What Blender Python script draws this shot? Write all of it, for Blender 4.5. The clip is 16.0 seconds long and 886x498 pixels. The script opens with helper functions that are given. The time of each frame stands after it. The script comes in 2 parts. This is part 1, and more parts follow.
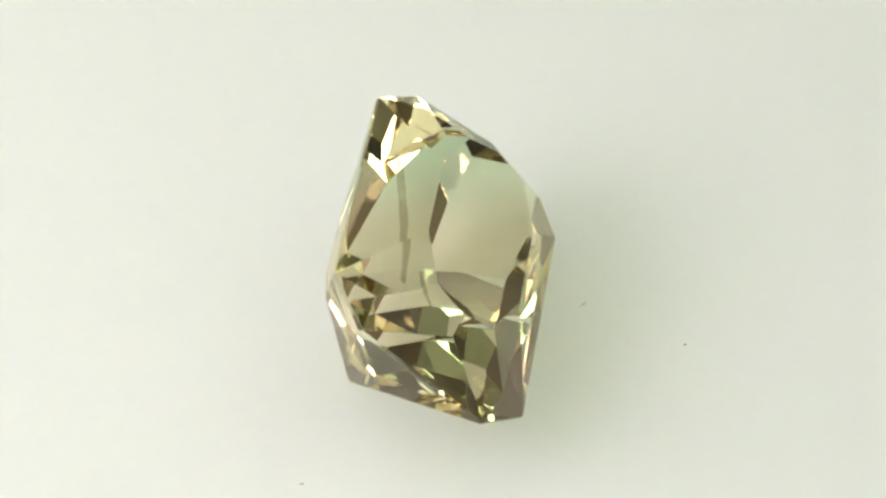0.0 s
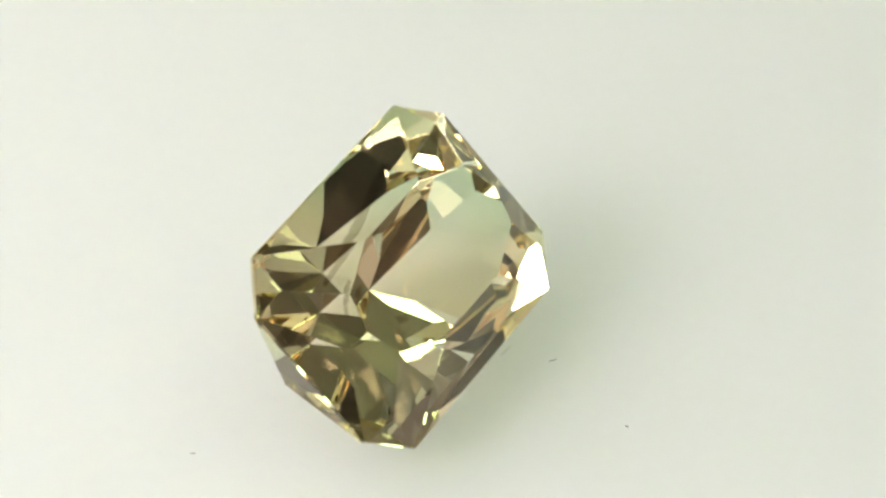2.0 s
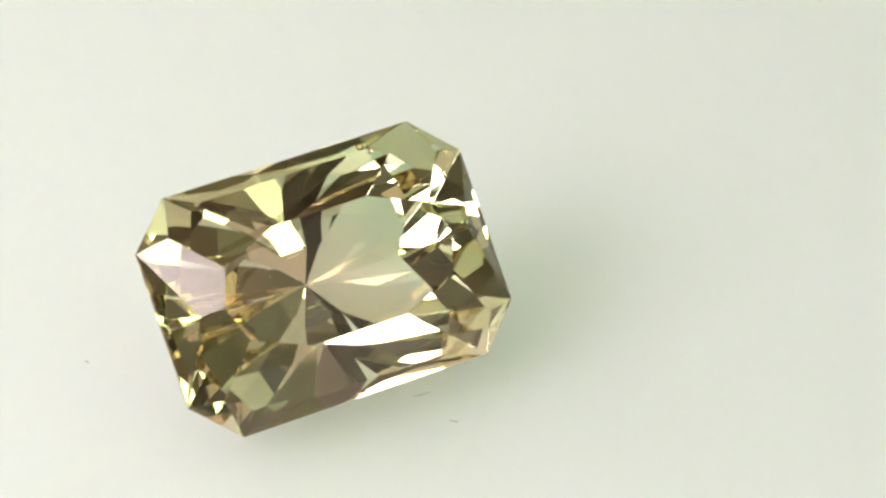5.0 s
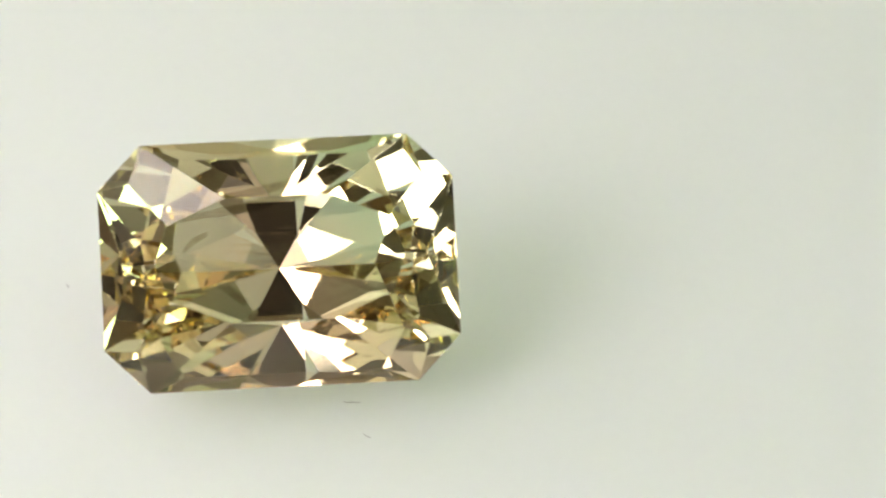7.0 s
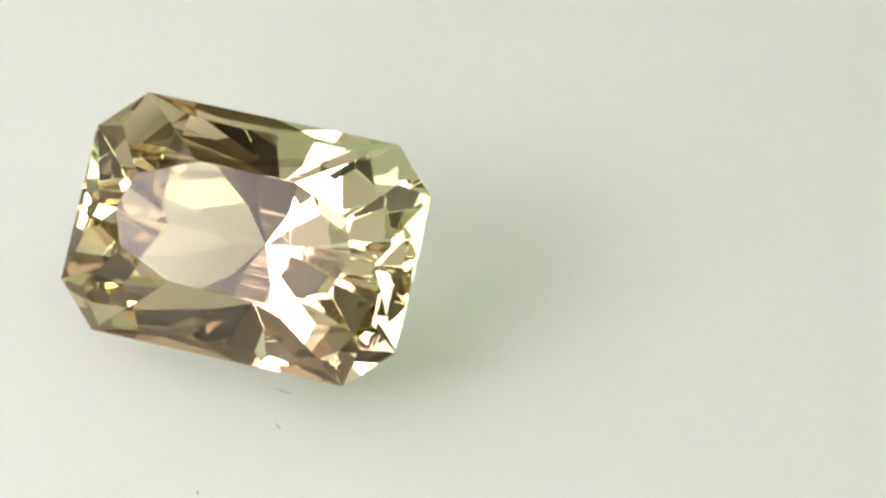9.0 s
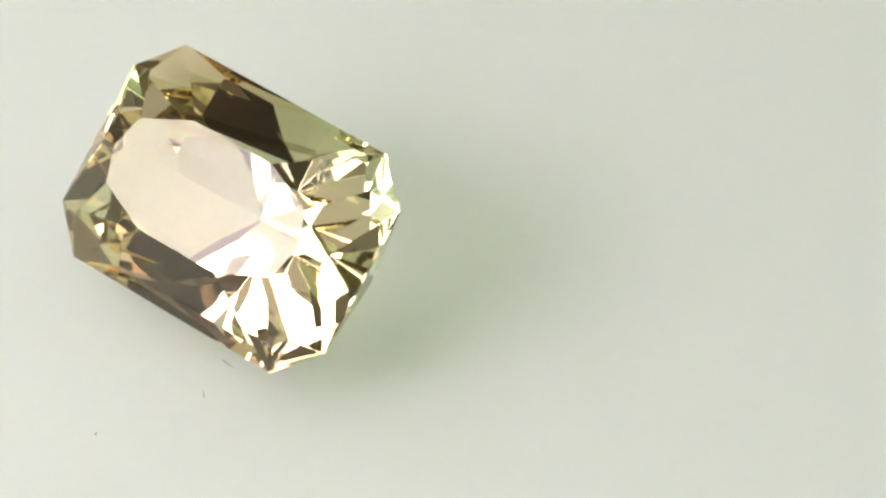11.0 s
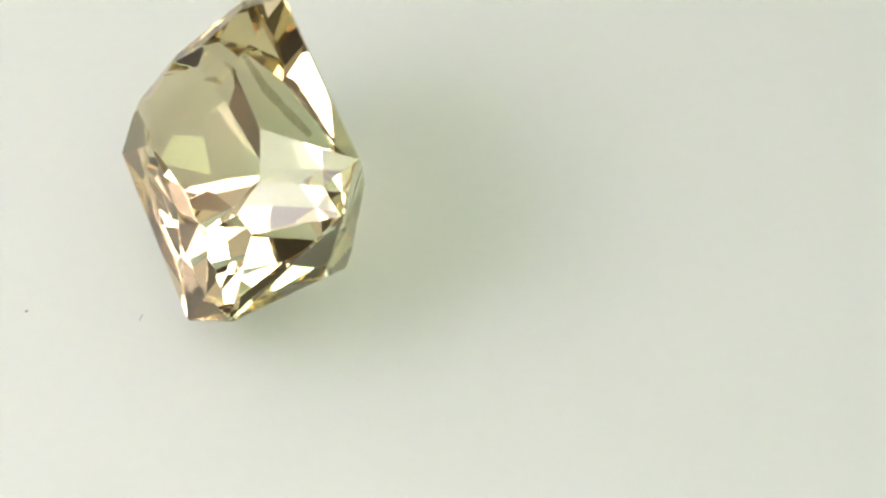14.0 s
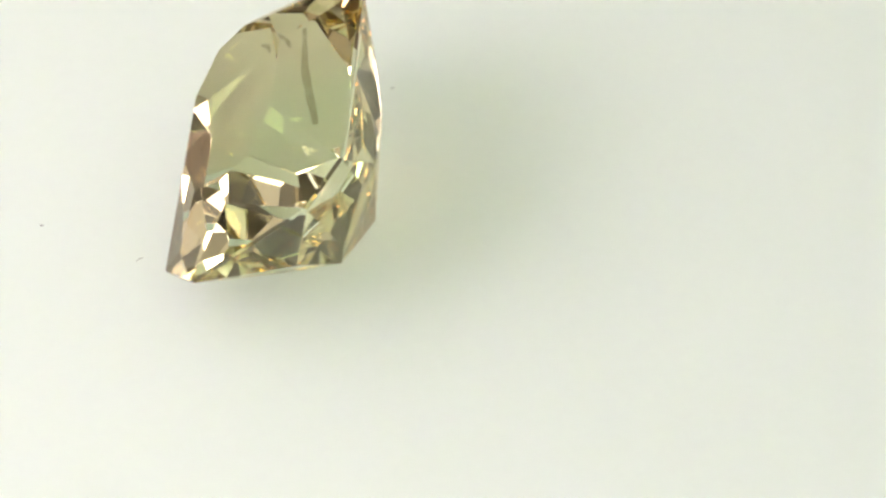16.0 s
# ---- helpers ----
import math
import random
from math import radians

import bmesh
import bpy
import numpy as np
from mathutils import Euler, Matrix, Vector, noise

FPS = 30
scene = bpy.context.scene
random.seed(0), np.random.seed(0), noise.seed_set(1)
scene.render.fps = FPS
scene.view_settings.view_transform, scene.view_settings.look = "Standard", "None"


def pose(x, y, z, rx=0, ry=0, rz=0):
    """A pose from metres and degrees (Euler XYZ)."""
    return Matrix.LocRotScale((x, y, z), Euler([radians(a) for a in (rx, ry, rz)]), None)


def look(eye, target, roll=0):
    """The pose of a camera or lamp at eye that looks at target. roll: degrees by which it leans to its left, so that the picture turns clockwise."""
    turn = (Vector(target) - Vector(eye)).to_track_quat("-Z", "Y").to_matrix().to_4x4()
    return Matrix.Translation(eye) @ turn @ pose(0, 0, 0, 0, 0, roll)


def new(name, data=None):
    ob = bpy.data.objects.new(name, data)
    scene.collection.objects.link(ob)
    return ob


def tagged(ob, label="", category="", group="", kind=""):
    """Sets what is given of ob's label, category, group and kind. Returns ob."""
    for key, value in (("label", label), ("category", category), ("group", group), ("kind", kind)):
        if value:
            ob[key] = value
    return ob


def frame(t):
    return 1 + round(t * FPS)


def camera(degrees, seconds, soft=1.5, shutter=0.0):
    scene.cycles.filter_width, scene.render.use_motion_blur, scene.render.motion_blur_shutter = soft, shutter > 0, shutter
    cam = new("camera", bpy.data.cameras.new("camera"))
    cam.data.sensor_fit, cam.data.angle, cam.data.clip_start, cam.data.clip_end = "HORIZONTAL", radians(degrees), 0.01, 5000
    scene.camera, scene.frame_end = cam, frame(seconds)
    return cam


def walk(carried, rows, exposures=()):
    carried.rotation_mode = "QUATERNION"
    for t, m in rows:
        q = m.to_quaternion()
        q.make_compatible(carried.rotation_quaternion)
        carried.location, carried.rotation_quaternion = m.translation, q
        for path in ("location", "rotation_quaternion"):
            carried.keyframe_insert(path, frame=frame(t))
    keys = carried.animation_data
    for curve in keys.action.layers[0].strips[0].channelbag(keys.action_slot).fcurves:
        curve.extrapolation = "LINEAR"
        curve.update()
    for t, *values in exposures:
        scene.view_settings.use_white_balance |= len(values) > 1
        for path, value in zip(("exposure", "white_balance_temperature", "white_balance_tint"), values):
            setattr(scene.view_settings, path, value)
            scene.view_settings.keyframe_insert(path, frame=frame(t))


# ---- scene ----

# ---- camera and its walk (still camera before a turntable) ----
cam = camera(14.0, 16.0, soft=2.6)
EYE, AIM = (0.00266, -0.08589, 0.07959), (0.00266, 0.00106, 0.0)
STILL = look(EYE, AIM, -0.14)
walk(cam, [(0.0, STILL), (16.0, STILL)],
     exposures=[(0.0, -0.06), (5.0, -0.06), (7.4, -0.17), (8.5, -0.11), (9.2, -0.19), (11.4, -0.24), (12.5, -0.24), (14.5, -0.12), (16.0, 0.02)])

# light crosses the stone many times before it leaves
scene.cycles.max_bounces = scene.cycles.glossy_bounces = scene.cycles.transmission_bounces = 28

MM = 0.001
DISC_Z = -0.0002      # the disc lies this much under the axes of the plan
TURN = 10.965        # degrees a second, clockwise from above
BOW = 0.974          # the motor's slight unevenness, degrees


def table_angle(t):
    return -(TURN * t + BOW * (t / 16) * (1 - t / 16))


# ---- materials ----
def node_material(name):
    m = bpy.data.materials.new(name)
    m.use_nodes = True
    nt = m.node_tree
    nt.nodes.clear()
    out = nt.nodes.new("ShaderNodeOutputMaterial")
    return m, nt, out


def link(nt, a, b):
    nt.links.new(a, b)


def surface(name, color, rough, grain=0.04, scale=400.0, bump=0.05, distance=0.0002, specular=0.3):
    """A plain surface with two scales of variation and a fine relief."""
    m, nt, out = node_material(name)
    p = nt.nodes.new("ShaderNodeBsdfPrincipled")
    co = nt.nodes.new("ShaderNodeTexCoord")
    fine = nt.nodes.new("ShaderNodeTexNoise")
    wide = nt.nodes.new("ShaderNodeTexNoise")
    fine.inputs["Scale"].default_value, fine.inputs["Detail"].default_value = scale * 8, 3
    wide.inputs["Scale"].default_value, wide.inputs["Detail"].default_value = scale * 0.1, 4
    link(nt, co.outputs["Object"], fine.inputs["Vector"])
    link(nt, co.outputs["Object"], wide.inputs["Vector"])
    add = nt.nodes.new("ShaderNodeMath")
    link(nt, fine.outputs["Fac"], add.inputs[0])
    link(nt, wide.outputs["Fac"], add.inputs[1])
    ramp = nt.nodes.new("ShaderNodeMapRange")
    ramp.inputs["From Min"].default_value, ramp.inputs["From Max"].default_value = 0.6, 1.4
    link(nt, add.outputs[0], ramp.inputs["Value"])
    mix = nt.nodes.new("ShaderNodeMix")
    mix.data_type = "RGBA"
    mix.inputs["A"].default_value = (*[max(0, c * (1 - grain)) for c in color], 1)
    mix.inputs["B"].default_value = (*[min(1, c * (1 + grain)) for c in color], 1)
    link(nt, ramp.outputs["Result"], mix.inputs["Factor"])
    link(nt, mix.outputs["Result"], p.inputs["Base Color"])
    p.inputs["Roughness"].default_value = rough
    p.inputs["Specular IOR Level"].default_value = specular
    bp = nt.nodes.new("ShaderNodeBump")
    bp.inputs["Strength"].default_value, bp.inputs["Distance"].default_value = bump, distance
    link(nt, fine.outputs["Fac"], bp.inputs["Height"])
    link(nt, bp.outputs["Normal"], p.inputs["Normal"])
    link(nt, p.outputs["BSDF"], out.inputs["Surface"])
    return m


def glow(name, color, strength):
    m, nt, out = node_material(name)
    e = nt.nodes.new("ShaderNodeEmission")
    e.inputs["Color"].default_value = (*color, 1)
    e.inputs["Strength"].default_value = strength
    link(nt, e.outputs["Emission"], out.inputs["Surface"])
    return m


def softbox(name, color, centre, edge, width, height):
    """A lamp diffuser with its falloff put into the emission: brightest in the middle, dimmer to its edges."""
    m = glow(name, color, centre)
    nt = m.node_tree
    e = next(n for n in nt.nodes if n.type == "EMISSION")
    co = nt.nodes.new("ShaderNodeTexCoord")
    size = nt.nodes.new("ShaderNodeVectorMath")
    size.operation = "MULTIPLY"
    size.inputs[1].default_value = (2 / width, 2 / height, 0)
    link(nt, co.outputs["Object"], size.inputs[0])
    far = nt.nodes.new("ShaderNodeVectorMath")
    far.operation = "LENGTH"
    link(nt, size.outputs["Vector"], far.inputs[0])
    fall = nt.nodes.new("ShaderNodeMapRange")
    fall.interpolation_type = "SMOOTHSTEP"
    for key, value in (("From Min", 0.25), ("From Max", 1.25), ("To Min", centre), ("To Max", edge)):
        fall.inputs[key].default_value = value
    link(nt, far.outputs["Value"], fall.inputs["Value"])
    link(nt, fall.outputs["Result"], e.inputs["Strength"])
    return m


def gem_material():
    """Clear stone of two colours: golden brown, with a green zone at one end of its length."""
    m, nt, out = node_material("bicolour_gem")
    co = nt.nodes.new("ShaderNodeTexCoord")
    sep = nt.nodes.new("ShaderNodeSeparateXYZ")
    link(nt, co.outputs["Object"], sep.inputs["Vector"])
    wob = nt.nodes.new("ShaderNodeTexNoise")
    wob.inputs["Scale"].default_value, wob.inputs["Detail"].default_value = 220, 2
    link(nt, co.outputs["Object"], wob.inputs["Vector"])
    # distance along the growth direction, in millimetres
    mx = nt.nodes.new("ShaderNodeVectorMath")
    mx.operation = "DOT_PRODUCT"
    mx.inputs[1].default_value = (780, 620, 0)
    link(nt, co.outputs["Object"], mx.inputs[0])
    add = nt.nodes.new("ShaderNodeMath")
    add.operation = "ADD"
    link(nt, mx.outputs["Value"], add.inputs[0])
    link(nt, wob.outputs["Fac"], add.inputs[1])
    ramp = nt.nodes.new("ShaderNodeMapRange")
    ramp.interpolation_type = "SMOOTHSTEP"
    ramp.inputs["From Min"].default_value, ramp.inputs["From Max"].default_value = 0.6, 4.2
    link(nt, add.outputs[0], ramp.inputs["Value"])
    mix = nt.nodes.new("ShaderNodeMix")
    mix.data_type = "RGBA"
    mix.inputs["A"].default_value = (*GEM_WARM, 1)
    mix.inputs["B"].default_value = (*GEM_GREEN, 1)
    link(nt, ramp.outputs["Result"], mix.inputs["Factor"])
    # clear stone: light is tinted most where it passes the surface, a little at each inner reflection
    g = nt.nodes.new("ShaderNodeBsdfRefraction")
    g.inputs["Roughness"].default_value = 0.0
    g.inputs["IOR"].default_value = 1.63
    link(nt, mix.outputs["Result"], g.inputs["Color"])
    mirror = nt.nodes.new("ShaderNodeBsdfGlossy")
    mirror.inputs["Roughness"].default_value = 0.0
    pale = nt.nodes.new("ShaderNodeMix")
    pale.data_type = "RGBA"
    pale.inputs["A"].default_value = (0.97, 0.908, 0.83, 1)
    pale.inputs["B"].default_value = (0.92, 0.94, 0.835, 1)
    link(nt, ramp.outputs["Result"], pale.inputs["Factor"])
    link(nt, pale.outputs["Result"], mirror.inputs["Color"])
    edge = nt.nodes.new("ShaderNodeFresnel")
    edge.inputs["IOR"].default_value = 1.63
    stone = nt.nodes.new("ShaderNodeMixShader")
    link(nt, edge.outputs["Fac"], stone.inputs["Fac"])
    link(nt, g.outputs["BSDF"], stone.inputs[1])
    link(nt, mirror.outputs["BSDF"], stone.inputs[2])
    # fine polishing lines along the stone's length, on the deep facets alone
    stretch = nt.nodes.new("ShaderNodeVectorMath")
    stretch.operation = "MULTIPLY"
    stretch.inputs[1].default_value = (500, 16000, 500)
    link(nt, co.outputs["Object"], stretch.inputs[0])
    lines = nt.nodes.new("ShaderNodeTexNoise")
    lines.inputs["Scale"].default_value, lines.inputs["Detail"].default_value = 1.0, 1.0
    link(nt, stretch.outputs["Vector"], lines.inputs["Vector"])
    sparse = nt.nodes.new("ShaderNodeMapRange")
    sparse.inputs["From Min"].default_value, sparse.inputs["From Max"].default_value = 0.58, 0.72
    link(nt, lines.outputs["Fac"], sparse.inputs["Value"])
    deep = nt.nodes.new("ShaderNodeMapRange")
    deep.inputs["From Min"].default_value, deep.inputs["From Max"].default_value = -0.0037, -0.0041
    link(nt, sep.outputs["Z"], deep.inputs["Value"])
    both = nt.nodes.new("ShaderNodeMath")
    both.operation = "MULTIPLY"
    link(nt, sparse.outputs["Result"], both.inputs[0])
    link(nt, deep.outputs["Result"], both.inputs[1])
    bp = nt.nodes.new("ShaderNodeBump")
    bp.inputs["Strength"].default_value, bp.inputs["Distance"].default_value = 0.5, 0.6e-6
    link(nt, both.outputs[0], bp.inputs["Height"])
    for node in (g, mirror, edge):
        link(nt, bp.outputs["Normal"], node.inputs["Normal"])
    link(nt, stone.outputs["Shader"], out.inputs["Surface"])
    return m


GEM_WARM, GEM_GREEN = (0.968, 0.925, 0.795), (0.835, 0.93, 0.785)
M_GEM = gem_material()
M_WHITE = surface("white_acrylic", (0.76, 0.818, 0.742), 0.55, 0.012, 300, 0.03)
for node in M_WHITE.node_tree.nodes:
    if node.type == "BSDF_PRINCIPLED":         # milky plastic: light spreads some millimetres inside it
        node.inputs["Subsurface Weight"].default_value = 0.9
        node.inputs["Subsurface Radius"].default_value = (1.0, 1.0, 0.9)
        node.inputs["Subsurface Scale"].default_value = 0.03
M_TABLE = surface("white_laminate", (0.72, 0.72, 0.70), 0.5, 0.03, 60)
# tones of the added surround, chosen for the stone's dark and bright reflections
M_BACK = surface("mauve_grey_surround", (0.30, 0.25, 0.24), 0.9, 0.04, 40)
M_WEST = surface("mauve_brown_surround", (0.50, 0.42, 0.385), 0.9, 0.04, 40)
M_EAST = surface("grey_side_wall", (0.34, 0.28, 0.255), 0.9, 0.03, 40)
M_DARK = surface("brown_unseen_wall", (0.29, 0.215, 0.175), 0.9, 0.1, 20)
M_BLACK = surface("dark_brown_plastic", (0.05, 0.042, 0.038), 0.45, 0.1, 60)
M_HOUSING = surface("grey_lamp_housing", (0.25, 0.25, 0.25), 0.5, 0.05, 60)
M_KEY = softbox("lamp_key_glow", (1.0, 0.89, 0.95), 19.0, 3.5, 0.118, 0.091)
M_TOP = glow("top_fill_glow", (0.76, 1.0, 0.68), 7.2)
M_REAR = softbox("rear_fill_glow", (1.0, 0.93, 0.93), 9.0, 2.0, 0.12, 0.12)
M_SIDE = glow("wall_fill_glow", (1.0, 0.88, 0.82), 0.8)
M_FRONT = glow("pale_panel_glow", (1.0, 0.93, 0.87), 0.55)


def veil_material():
    """A feathery inclusion that dims the light passing through it."""
    m, nt, out = node_material("inclusion_veil")
    co = nt.nodes.new("ShaderNodeTexCoord")
    n = nt.nodes.new("ShaderNodeTexNoise")
    n.inputs["Scale"].default_value, n.inputs["Detail"].default_value = 2600, 4
    link(nt, co.outputs["Object"], n.inputs["Vector"])
    mix = nt.nodes.new("ShaderNodeMix")
    mix.data_type = "RGBA"
    mix.inputs["A"].default_value = (0.78, 0.75, 0.70, 1)
    mix.inputs["B"].default_value = (0.98, 0.97, 0.95, 1)
    link(nt, n.outputs["Fac"], mix.inputs["Factor"])
    tr = nt.nodes.new("ShaderNodeBsdfTransparent")
    link(nt, mix.outputs["Result"], tr.inputs["Color"])
    link(nt, tr.outputs["BSDF"], out.inputs["Surface"])
    return m


M_VEIL = veil_material()
M_DUST = surface("dark_dust", (0.26, 0.25, 0.23), 0.9, 0.2, 4000)
M_DUST_PALE = surface("grey_dust", (0.45, 0.45, 0.43), 0.9, 0.2, 4000)

# dim light beyond the unseen walls
world = bpy.data.worlds.new("room")
scene.world = world
world.use_nodes = True
world.node_tree.nodes["Background"].inputs["Color"].default_value = (0.6, 0.62, 0.6, 1)
world.node_tree.nodes["Background"].inputs["Strength"].default_value = 0.2


# ---- mesh helpers ----
def mesh_from(name, bm, material):
    me = bpy.data.meshes.new(name)
    bm.normal_update()
    bm.to_mesh(me)
    bm.free()
    me.materials.append(material)
    return me


def part(name, bm, material, parent=None, label=""):
    ob = new(name, mesh_from(name, bm, material))
    if parent:
        ob.parent = parent
    if label:
        ob["label"] = label
    return ob


def slab(x0, y0, z0, x1, y1, z1, bevel=0.0):
    bm = bmesh.new()
    bmesh.ops.create_cube(bm, size=1)
    bmesh.ops.scale(bm, vec=(x1 - x0, y1 - y0, z1 - z0), verts=bm.verts)
    bmesh.ops.translate(bm, vec=((x0 + x1) / 2, (y0 + y1) / 2, (z0 + z1) / 2), verts=bm.verts)
    if bevel:
        bmesh.ops.bevel(bm, geom=bm.edges[:], offset=bevel, segments=2, affect="EDGES")
    return bm


# ---- large structure ----
def build_place():
    X, XW, Y0, Y1, Z0, Z1, T = 0.36, 0.20, -0.42, 0.34, DISC_Z - 0.02, 0.46, 0.01
    # unseen enclosure: each wall's tone sets how bright that side reflects in the stone
    walls = (("floor", slab(-X, Y0, Z0 - T, X, Y1, Z0), M_TABLE, "white laminate tabletop under the turntable"),
             ("wall_west", slab(-XW - T, Y0, Z0, -XW, Y1, Z1), M_WEST, "unseen mauve-brown wall added on the left, toned for reflections in the stone"),
             ("wall_east", slab(X, Y0, Z0, X + T, Y1, Z1), M_EAST, "unseen mauve-grey wall added on the right, toned for dim reflections"),
             ("wall_north", slab(-X, Y1, Z0, X, Y1 + T, Z1), M_BACK, "unseen mauve-grey wall added at the back, toned for dim reflections"),
             ("wall_south", slab(-X, Y0 - T, Z0, X, Y0, Z1), M_DARK, "unseen brown wall added behind the camera, toned for dark reflections"),
             ("ceiling", slab(-X, Y0, Z1, X, Y1, Z1 + T), M_WEST, "unseen mauve-brown ceiling added overhead, toned for reflections in the stone"))
    for name, bm, mat, label in walls:
        tagged(part(name, bm, mat), label, "ceiling" if name == "ceiling" else name.split("_")[0], kind="structure")


def build_lamp(name, m, w, h, material, label):
    """A flat lamp that shines along its -z: housing and diffuser."""
    base = new(name)
    base.matrix_world = m
    part("housing", slab(-w / 2 - 0.006, -h / 2 - 0.006, 0.0, w / 2 + 0.006, h / 2 + 0.006, 0.012, 0.002), M_HOUSING, base)
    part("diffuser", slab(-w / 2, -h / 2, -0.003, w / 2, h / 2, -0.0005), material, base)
    return tagged(base, label, "lamp")


def build_turntable():
    bm = bmesh.new()
    bmesh.ops.create_cone(bm, cap_ends=True, segments=160, radius1=0.085, radius2=0.085, depth=0.02)
    bmesh.ops.translate(bm, vec=(0, 0, -0.01), verts=bm.verts)
    rim = [e for e in bm.edges if len(e.link_faces) == 2 and any(len(f.verts) > 4 for f in e.link_faces)]
    bmesh.ops.bevel(bm, geom=rim, offset=0.0012, segments=3, affect="EDGES")
    base = new("turntable")
    part("disc", bm, M_WHITE, base)
    return tagged(base, "plain matt white turntable disc, slowly turning", "turntable", kind="structure")


# ---- the gem ----
LEN, WID, CUT = 5.527, 3.857, 1.372      # half length, half width, corner cut, in millimetres


def clip(bm, normal, dist):
    """Cut away what lies beyond the plane normal . v = dist."""
    n = Vector(normal).normalized()
    geom = bm.verts[:] + bm.edges[:] + bm.faces[:]
    res = bmesh.ops.bisect_plane(bm, geom=geom, dist=1e-5, plane_co=n * dist, plane_no=n, clear_outer=True)
    edges = [e for e in res["geom_cut"] if isinstance(e, bmesh.types.BMEdge)]
    if edges:
        bmesh.ops.contextual_create(bm, geom=edges)


def plane(bm, *points):
    """A facet through three points, facing away from the stone's middle."""
    a, b, c = (Vector(q) for q in points)
    n = (b - a).cross(c - a).normalized()
    if n.dot(a - Vector((0, 0, -1))) < 0:
        n = -n
    clip(bm, n, n.dot(a))


def veil(name, line, width, parent):
    """A thin ragged ribbon inside the stone along a bent line, in millimetres."""
    rnd = random.Random(len(line))
    pts = [Vector(a).lerp(Vector(b), k / 5) for a, b in zip(line, line[1:]) for k in range(5)] + [Vector(line[-1])]
    bm = bmesh.new()
    rows = []
    for i, q in enumerate(pts):
        u = i / (len(pts) - 1)
        w = width * (0.35 + 0.65 * math.sin(math.pi * (0.15 + 0.8 * u))) * rnd.uniform(0.75, 1.1) / 2
        ahead = (pts[min(i + 1, len(pts) - 1)] - pts[max(i - 1, 0)]).normalized()
        out = ahead.cross(Vector((0, 0, 1))).normalized() * w
        rows.append([bm.verts.new(q + o) for o in (out, Vector((0, 0, 0.02)), -out, Vector((0, 0, -0.02)))])
    for a, b in zip(rows, rows[1:]):
        for k in range(4):
            bm.faces.new((a[k], a[(k + 1) % 4], b[(k + 1) % 4], b[k]))
    bm.faces.new(rows[0][::-1])
    bm.faces.new(rows[-1])
    bmesh.ops.scale(bm, vec=(MM, MM, MM), verts=bm.verts)
    return part(name, bm, M_VEIL, parent, "thin grey feathery inclusion")


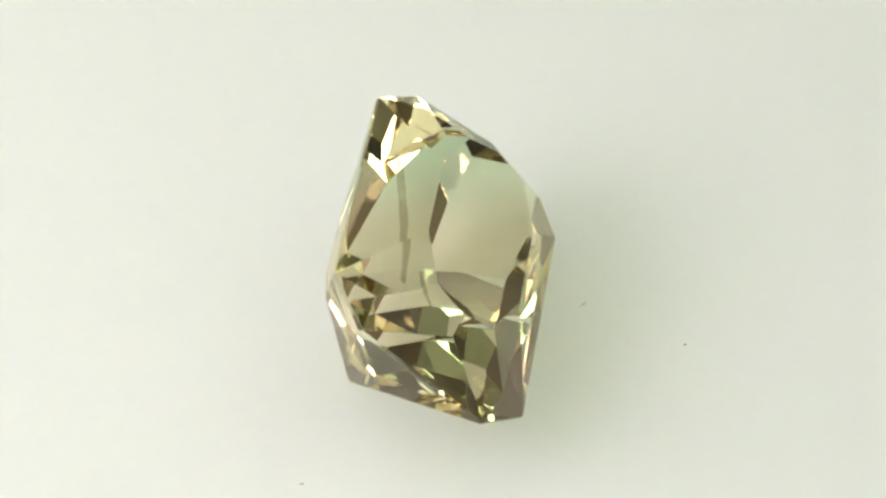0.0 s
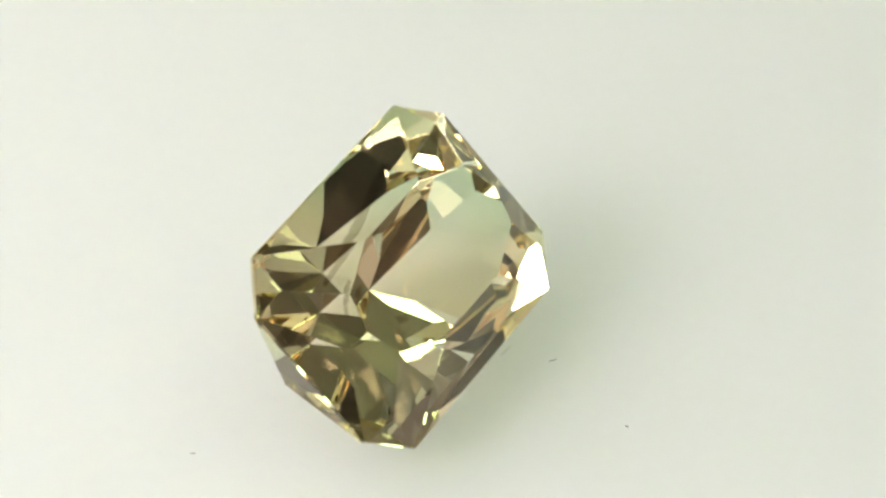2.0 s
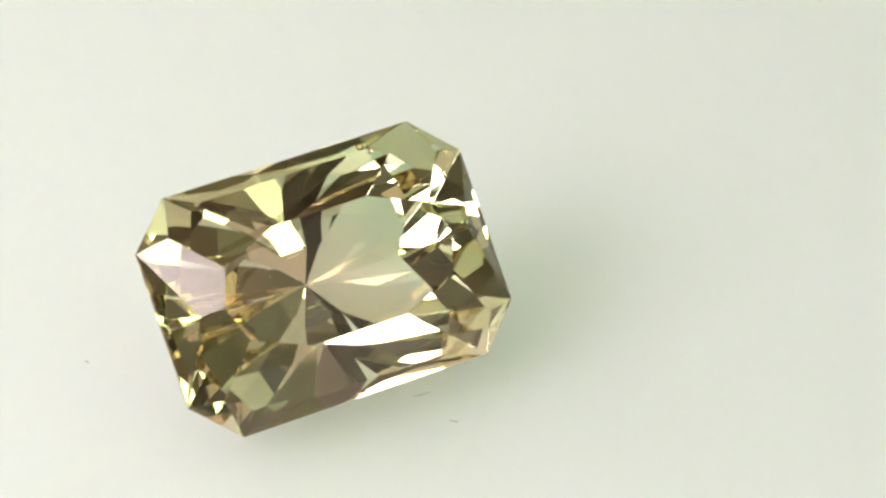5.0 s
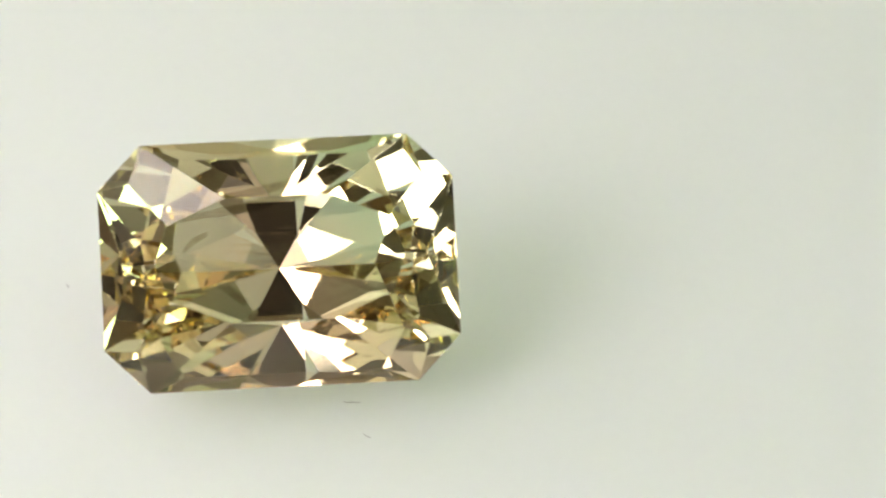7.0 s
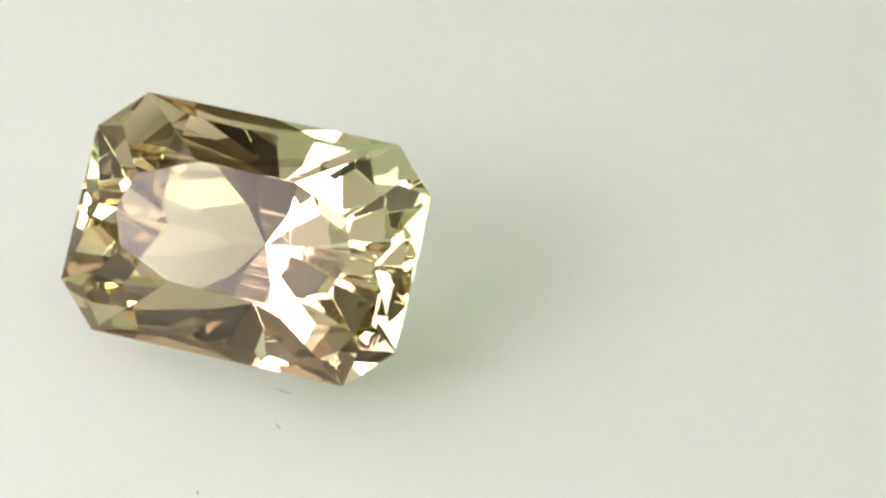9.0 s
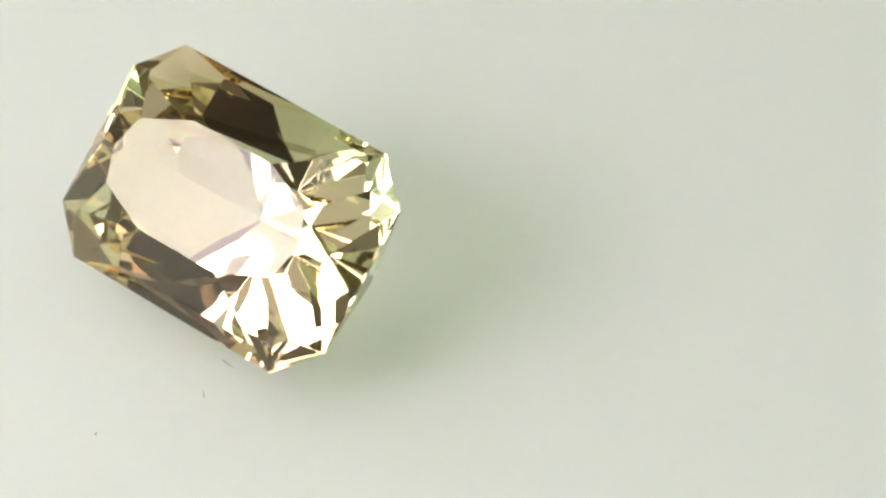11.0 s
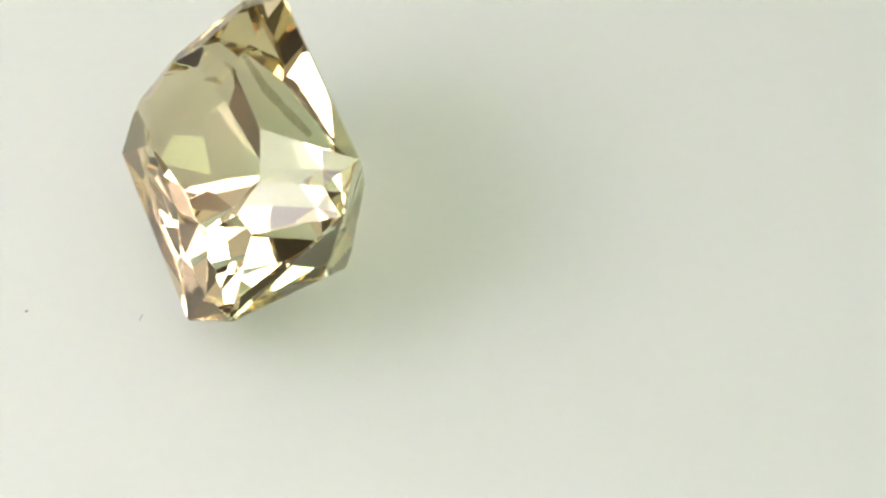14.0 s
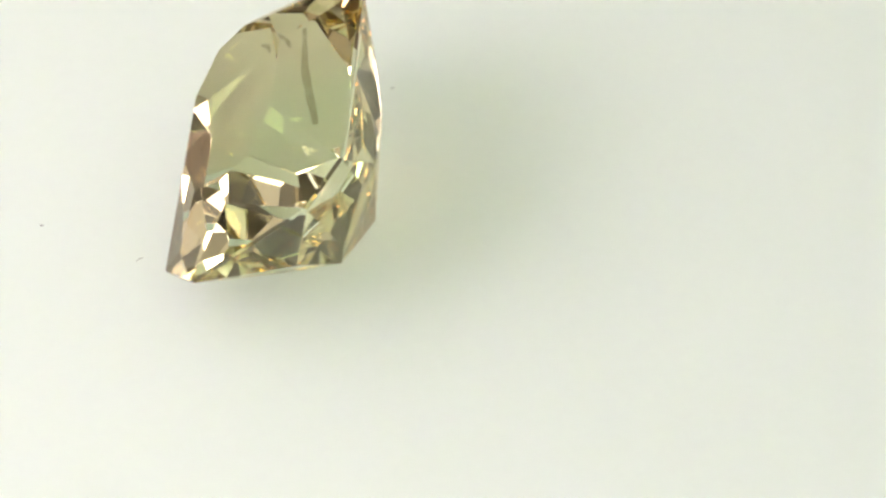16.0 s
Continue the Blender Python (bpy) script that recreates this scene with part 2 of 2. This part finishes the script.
def build_gem():
    """A long octagon: a ten-sided table, pointed facets round the girdle, a keel below."""
    bm = bmesh.new()
    bmesh.ops.create_cube(bm, size=24)
    H, T = 0.07, TABLE_H                       # half the girdle's thickness; the table's height
    K = Vector((0.05, 0.07, -5.14))           # the culet
    for sx in (1, -1):
        clip(bm, (sx, 0, 0), LEN)
        clip(bm, (0, sx, 0), WID)
        for sy in (1, -1):
            clip(bm, (sx, sy, 0), (LEN + WID - CUT) / math.sqrt(2))
    clip(bm, (0, 0, 1), T)
    for sy in (1, -1):
        plane(bm, (-1, sy * WID, H), (1, sy * WID, H), (0, sy * 1.92, T))
    for sx in (1, -1):
        plane(bm, (sx * LEN, 1, H), (sx * LEN, -1, H), (sx * 4.55, 0, 1.14))
        plane(bm, (sx * LEN, 1, -H), (sx * LEN, -1, -H), (sx * 4.72, 0, -2.08))
        keel = Vector((sx * 3.06, 0.02, -3.95))
        for sy, slope, lean, waist, kx, ky in ((1, 1.0, 0.64, 2.60, 2.95, 2.82), (-1, 0.907, 0.62, 2.45, 3.1, 2.7)):
            side, end = (sx * (LEN - CUT), sy * WID), (sx * LEN, sy * (WID - CUT))
            # crown: small corner triangles between two kites each
            plane(bm, (*side, H), (*end, H), (sx * 4.42, sy * 2.65, 0.66))
            plane(bm, (*end, H), (sx * 3.85, 0, T), (sx * 3.43, sy * 1.16, T))
            plane(bm, (*side, H), (sx * 1.6, sy * 1.92, T), (sx * 3.43, sy * 1.16, T))

            # pavilion
            def on_main(x, y):
                return Vector((sx * x, sy * y, K.z + slope * abs(sy * y - K.y)))
            rib = on_main(sx * K.x + lean * 1.03, 1.10)
            across = (keel - K).cross(rib - K)

            def on_kite(x, y):
                return Vector((sx * x, sy * y, K.z - (across.x * (sx * x - K.x) + across.y * (sy * y - K.y)) / across.z))
            knee = on_kite(kx, ky)
            plane(bm, K, K + Vector((1, 0, 0)), on_main(0, 2))
            plane(bm, K, keel, rib)
            plane(bm, rib, on_main(0.96, 2.05), on_kite(1.72, 2.05))
            plane(bm, (*side, -H), (*end, -H), knee)
            plane(bm, (*end, -H), keel, (sx * 4.72, 0, -2.08))
            plane(bm, (*side, -H), knee, on_kite(1.5, 2.45))
            if sx > 0:
                plane(bm, (-1, sy * WID, -H), (1, sy * WID, -H), on_main(0, waist))
    bmesh.ops.dissolve_degenerate(bm, dist=1e-4, edges=bm.edges[:])
    bmesh.ops.recalc_face_normals(bm, faces=bm.faces[:])
    bmesh.ops.bevel(bm, geom=bm.edges[:], offset=0.006, segments=1, affect="EDGES", clamp_overlap=True)
    bmesh.ops.scale(bm, vec=(MM, MM, MM), verts=bm.verts)
    gem = part("gemstone", bm, M_GEM)
    veil("inclusion", ((2.1, 2.55, -0.05), (0.55, 2.1, -0.05), (-0.85, 1.72, -0.05), (-1.85, 1.60, -0.05), (-3.0, 1.45, -0.05)), 0.36, gem)
    veil("inclusion", ((-2.2, 0.95, -0.05), (-2.65, 0.75, -0.05), (-2.95, 0.42, -0.05)), 0.2, gem)
    return tagged(gem, "clear bicolour golden-brown and green faceted gemstone, lying tilted on its pavilion", "gemstone")


TABLE_H = 1.55

GEM_AXES = Matrix(((0.14527, -0.73176, 0.66590), (0.98933, 0.11520, -0.08924), (-0.01141, 0.67175, 0.74069)))
GEM_AT = Vector((2.827, -3.1446, 3.568)) * MM


# ---- dust on the disc ----
def build_speck(name, x, y, length, thick, turn, curl, material, label):
    """A tiny bent fibre lying on the disc."""
    bm = bmesh.new()
    rings = []
    for i in range(7):
        u = i / 6 - 0.5
        r = thick * (1 - 1.4 * u * u)
        cx, cy = u * length, curl * length * (u * u - 0.1)
        rings.append([bm.verts.new((cx, cy + r * math.cos(k * math.pi / 2.5), r + r * math.sin(k * math.pi / 2.5)))
                      for k in range(5)])
    for a, b in zip(rings, rings[1:]):
        for k in range(5):
            bm.faces.new((a[k], a[(k + 1) % 5], b[(k + 1) % 5], b[k]))
    bm.faces.new(rings[0][::-1])
    bm.faces.new(rings[-1])
    bmesh.ops.scale(bm, vec=(MM, MM, MM), verts=bm.verts)
    ob = part(name, bm, material)
    ob["label"], ob["category"], ob["group"] = label, "dust", "dust specks on the disc"
    return ob, pose(x * MM, y * MM, DISC_Z, 0, 0, turn)


build_place()
key_lamp = build_lamp("key_or_fill_panel", look((-0.120, -0.0698, 0.1086), (0, -0.002, 0.003)), 0.118, 0.091, M_KEY, "square white lamp panel hanging from the ceiling, lit")
rod = part("rod", slab(-0.003, -0.003, 0.0, 0.003, 0.003, 0.334), M_HOUSING, key_lamp)
rod.matrix_world = pose(-0.128, -0.0735, 0.122)
# glowing panel added to stand in for the brightly lit left wall
build_lamp("wall_fill", look((-0.185, 0.05, 0.13), (0, 0.05, 0.13)), 0.16, 0.18, M_SIDE, "dim pinkish panel added to glow in place of a lit wall")
# added overhead fill; its green tint colours the right of the disc
build_lamp("top_fill", look((0.20, -0.09, 0.447), (0.20, -0.0899, 0)), 0.17, 0.18, M_TOP, "square greenish-white fill panel added overhead, lit")
# fill panel added behind the stone to brighten disc and facets
rear_fill = build_lamp("key_or_fill_panel", look((-0.135, 0.075, 0.30), (0, -0.002, 0.003)), 0.12, 0.12, M_REAR, "square white fill panel added at the back, lit")
rod = part("rod", slab(-0.003, -0.003, 0.0, 0.003, 0.003, 0.143), M_HOUSING, rear_fill)
rod.matrix_world = pose(-0.139, 0.0775, 0.313)
# no lamp: a glow added where the stone reflects a pale surface
pale_panel = build_lamp("key_or_fill_panel", look((0.110, -0.077, 0.105), (0, -0.002, 0.003)), 0.085, 0.070, M_FRONT, "small dim warm glowing panel added for a pale surface beside the camera")
rod = part("rod", slab(-0.003, -0.003, 0.0, 0.003, 0.003, 0.334), M_HOUSING, pale_panel)
rod.matrix_world = pose(0.118, -0.081, 0.122)


def build_camera_body():
    """The dark body that holds the lens, on a post behind it; it shows only as dark reflections in the stone."""
    base = new("camera_body")
    base.matrix_world = STILL
    part("body", slab(-0.045, -0.05, 0.004, 0.065, 0.04, 0.012, 0.002), M_BLACK, base)
    post = part("post", slab(-0.004, -0.004, DISC_Z - 0.02, 0.004, 0.004, 0.075), M_BLACK, base)
    base_inverse = STILL.inverted()
    post.matrix_basis = base_inverse @ pose(0.03, -0.1005, 0)
    return tagged(base, "flat dark brown camera body on a thin post", "camera")


build_camera_body()

turntable = build_turntable()
gem = build_gem()
SPECKS = [build_speck("dust_fibre", 7.17, -1.38, 0.30, 0.012, 40, 0.3, M_DUST, "short dark curved dust fibre on the white disc"),
          build_speck("dust_fibre", 5.63, -1.51, 0.55, 0.010, 75, 0.15, M_DUST, "longer thin dust fibre beside the stone"),
          build_speck("dust_speck", -1.68, -9.36, 0.16, 0.022, 20, 0.1, M_DUST_PALE, "tiny grey dust speck on the white disc"),
          build_speck("dust_speck", 10.35, -3.28, 0.10, 0.028, 0, 0.1, M_DUST, "tiny dark dust speck on the white disc")]


def motions():
    """All that stands on the disc turns with it."""
    times = [i * 0.25 for i in range(65)]
    turns = [(t, pose(0, 0, 0, 0, 0, table_angle(t))) for t in times]
    walk(turntable, [(t, Matrix.Translation((0, 0, DISC_Z)) @ m) for t, m in turns])
    start = Matrix.Translation(GEM_AT) @ GEM_AXES.to_4x4()
    walk(gem, [(t, m @ start) for t, m in turns])
    for ob, at in SPECKS:
        walk(ob, [(t, m @ at) for t, m in turns])


motions()
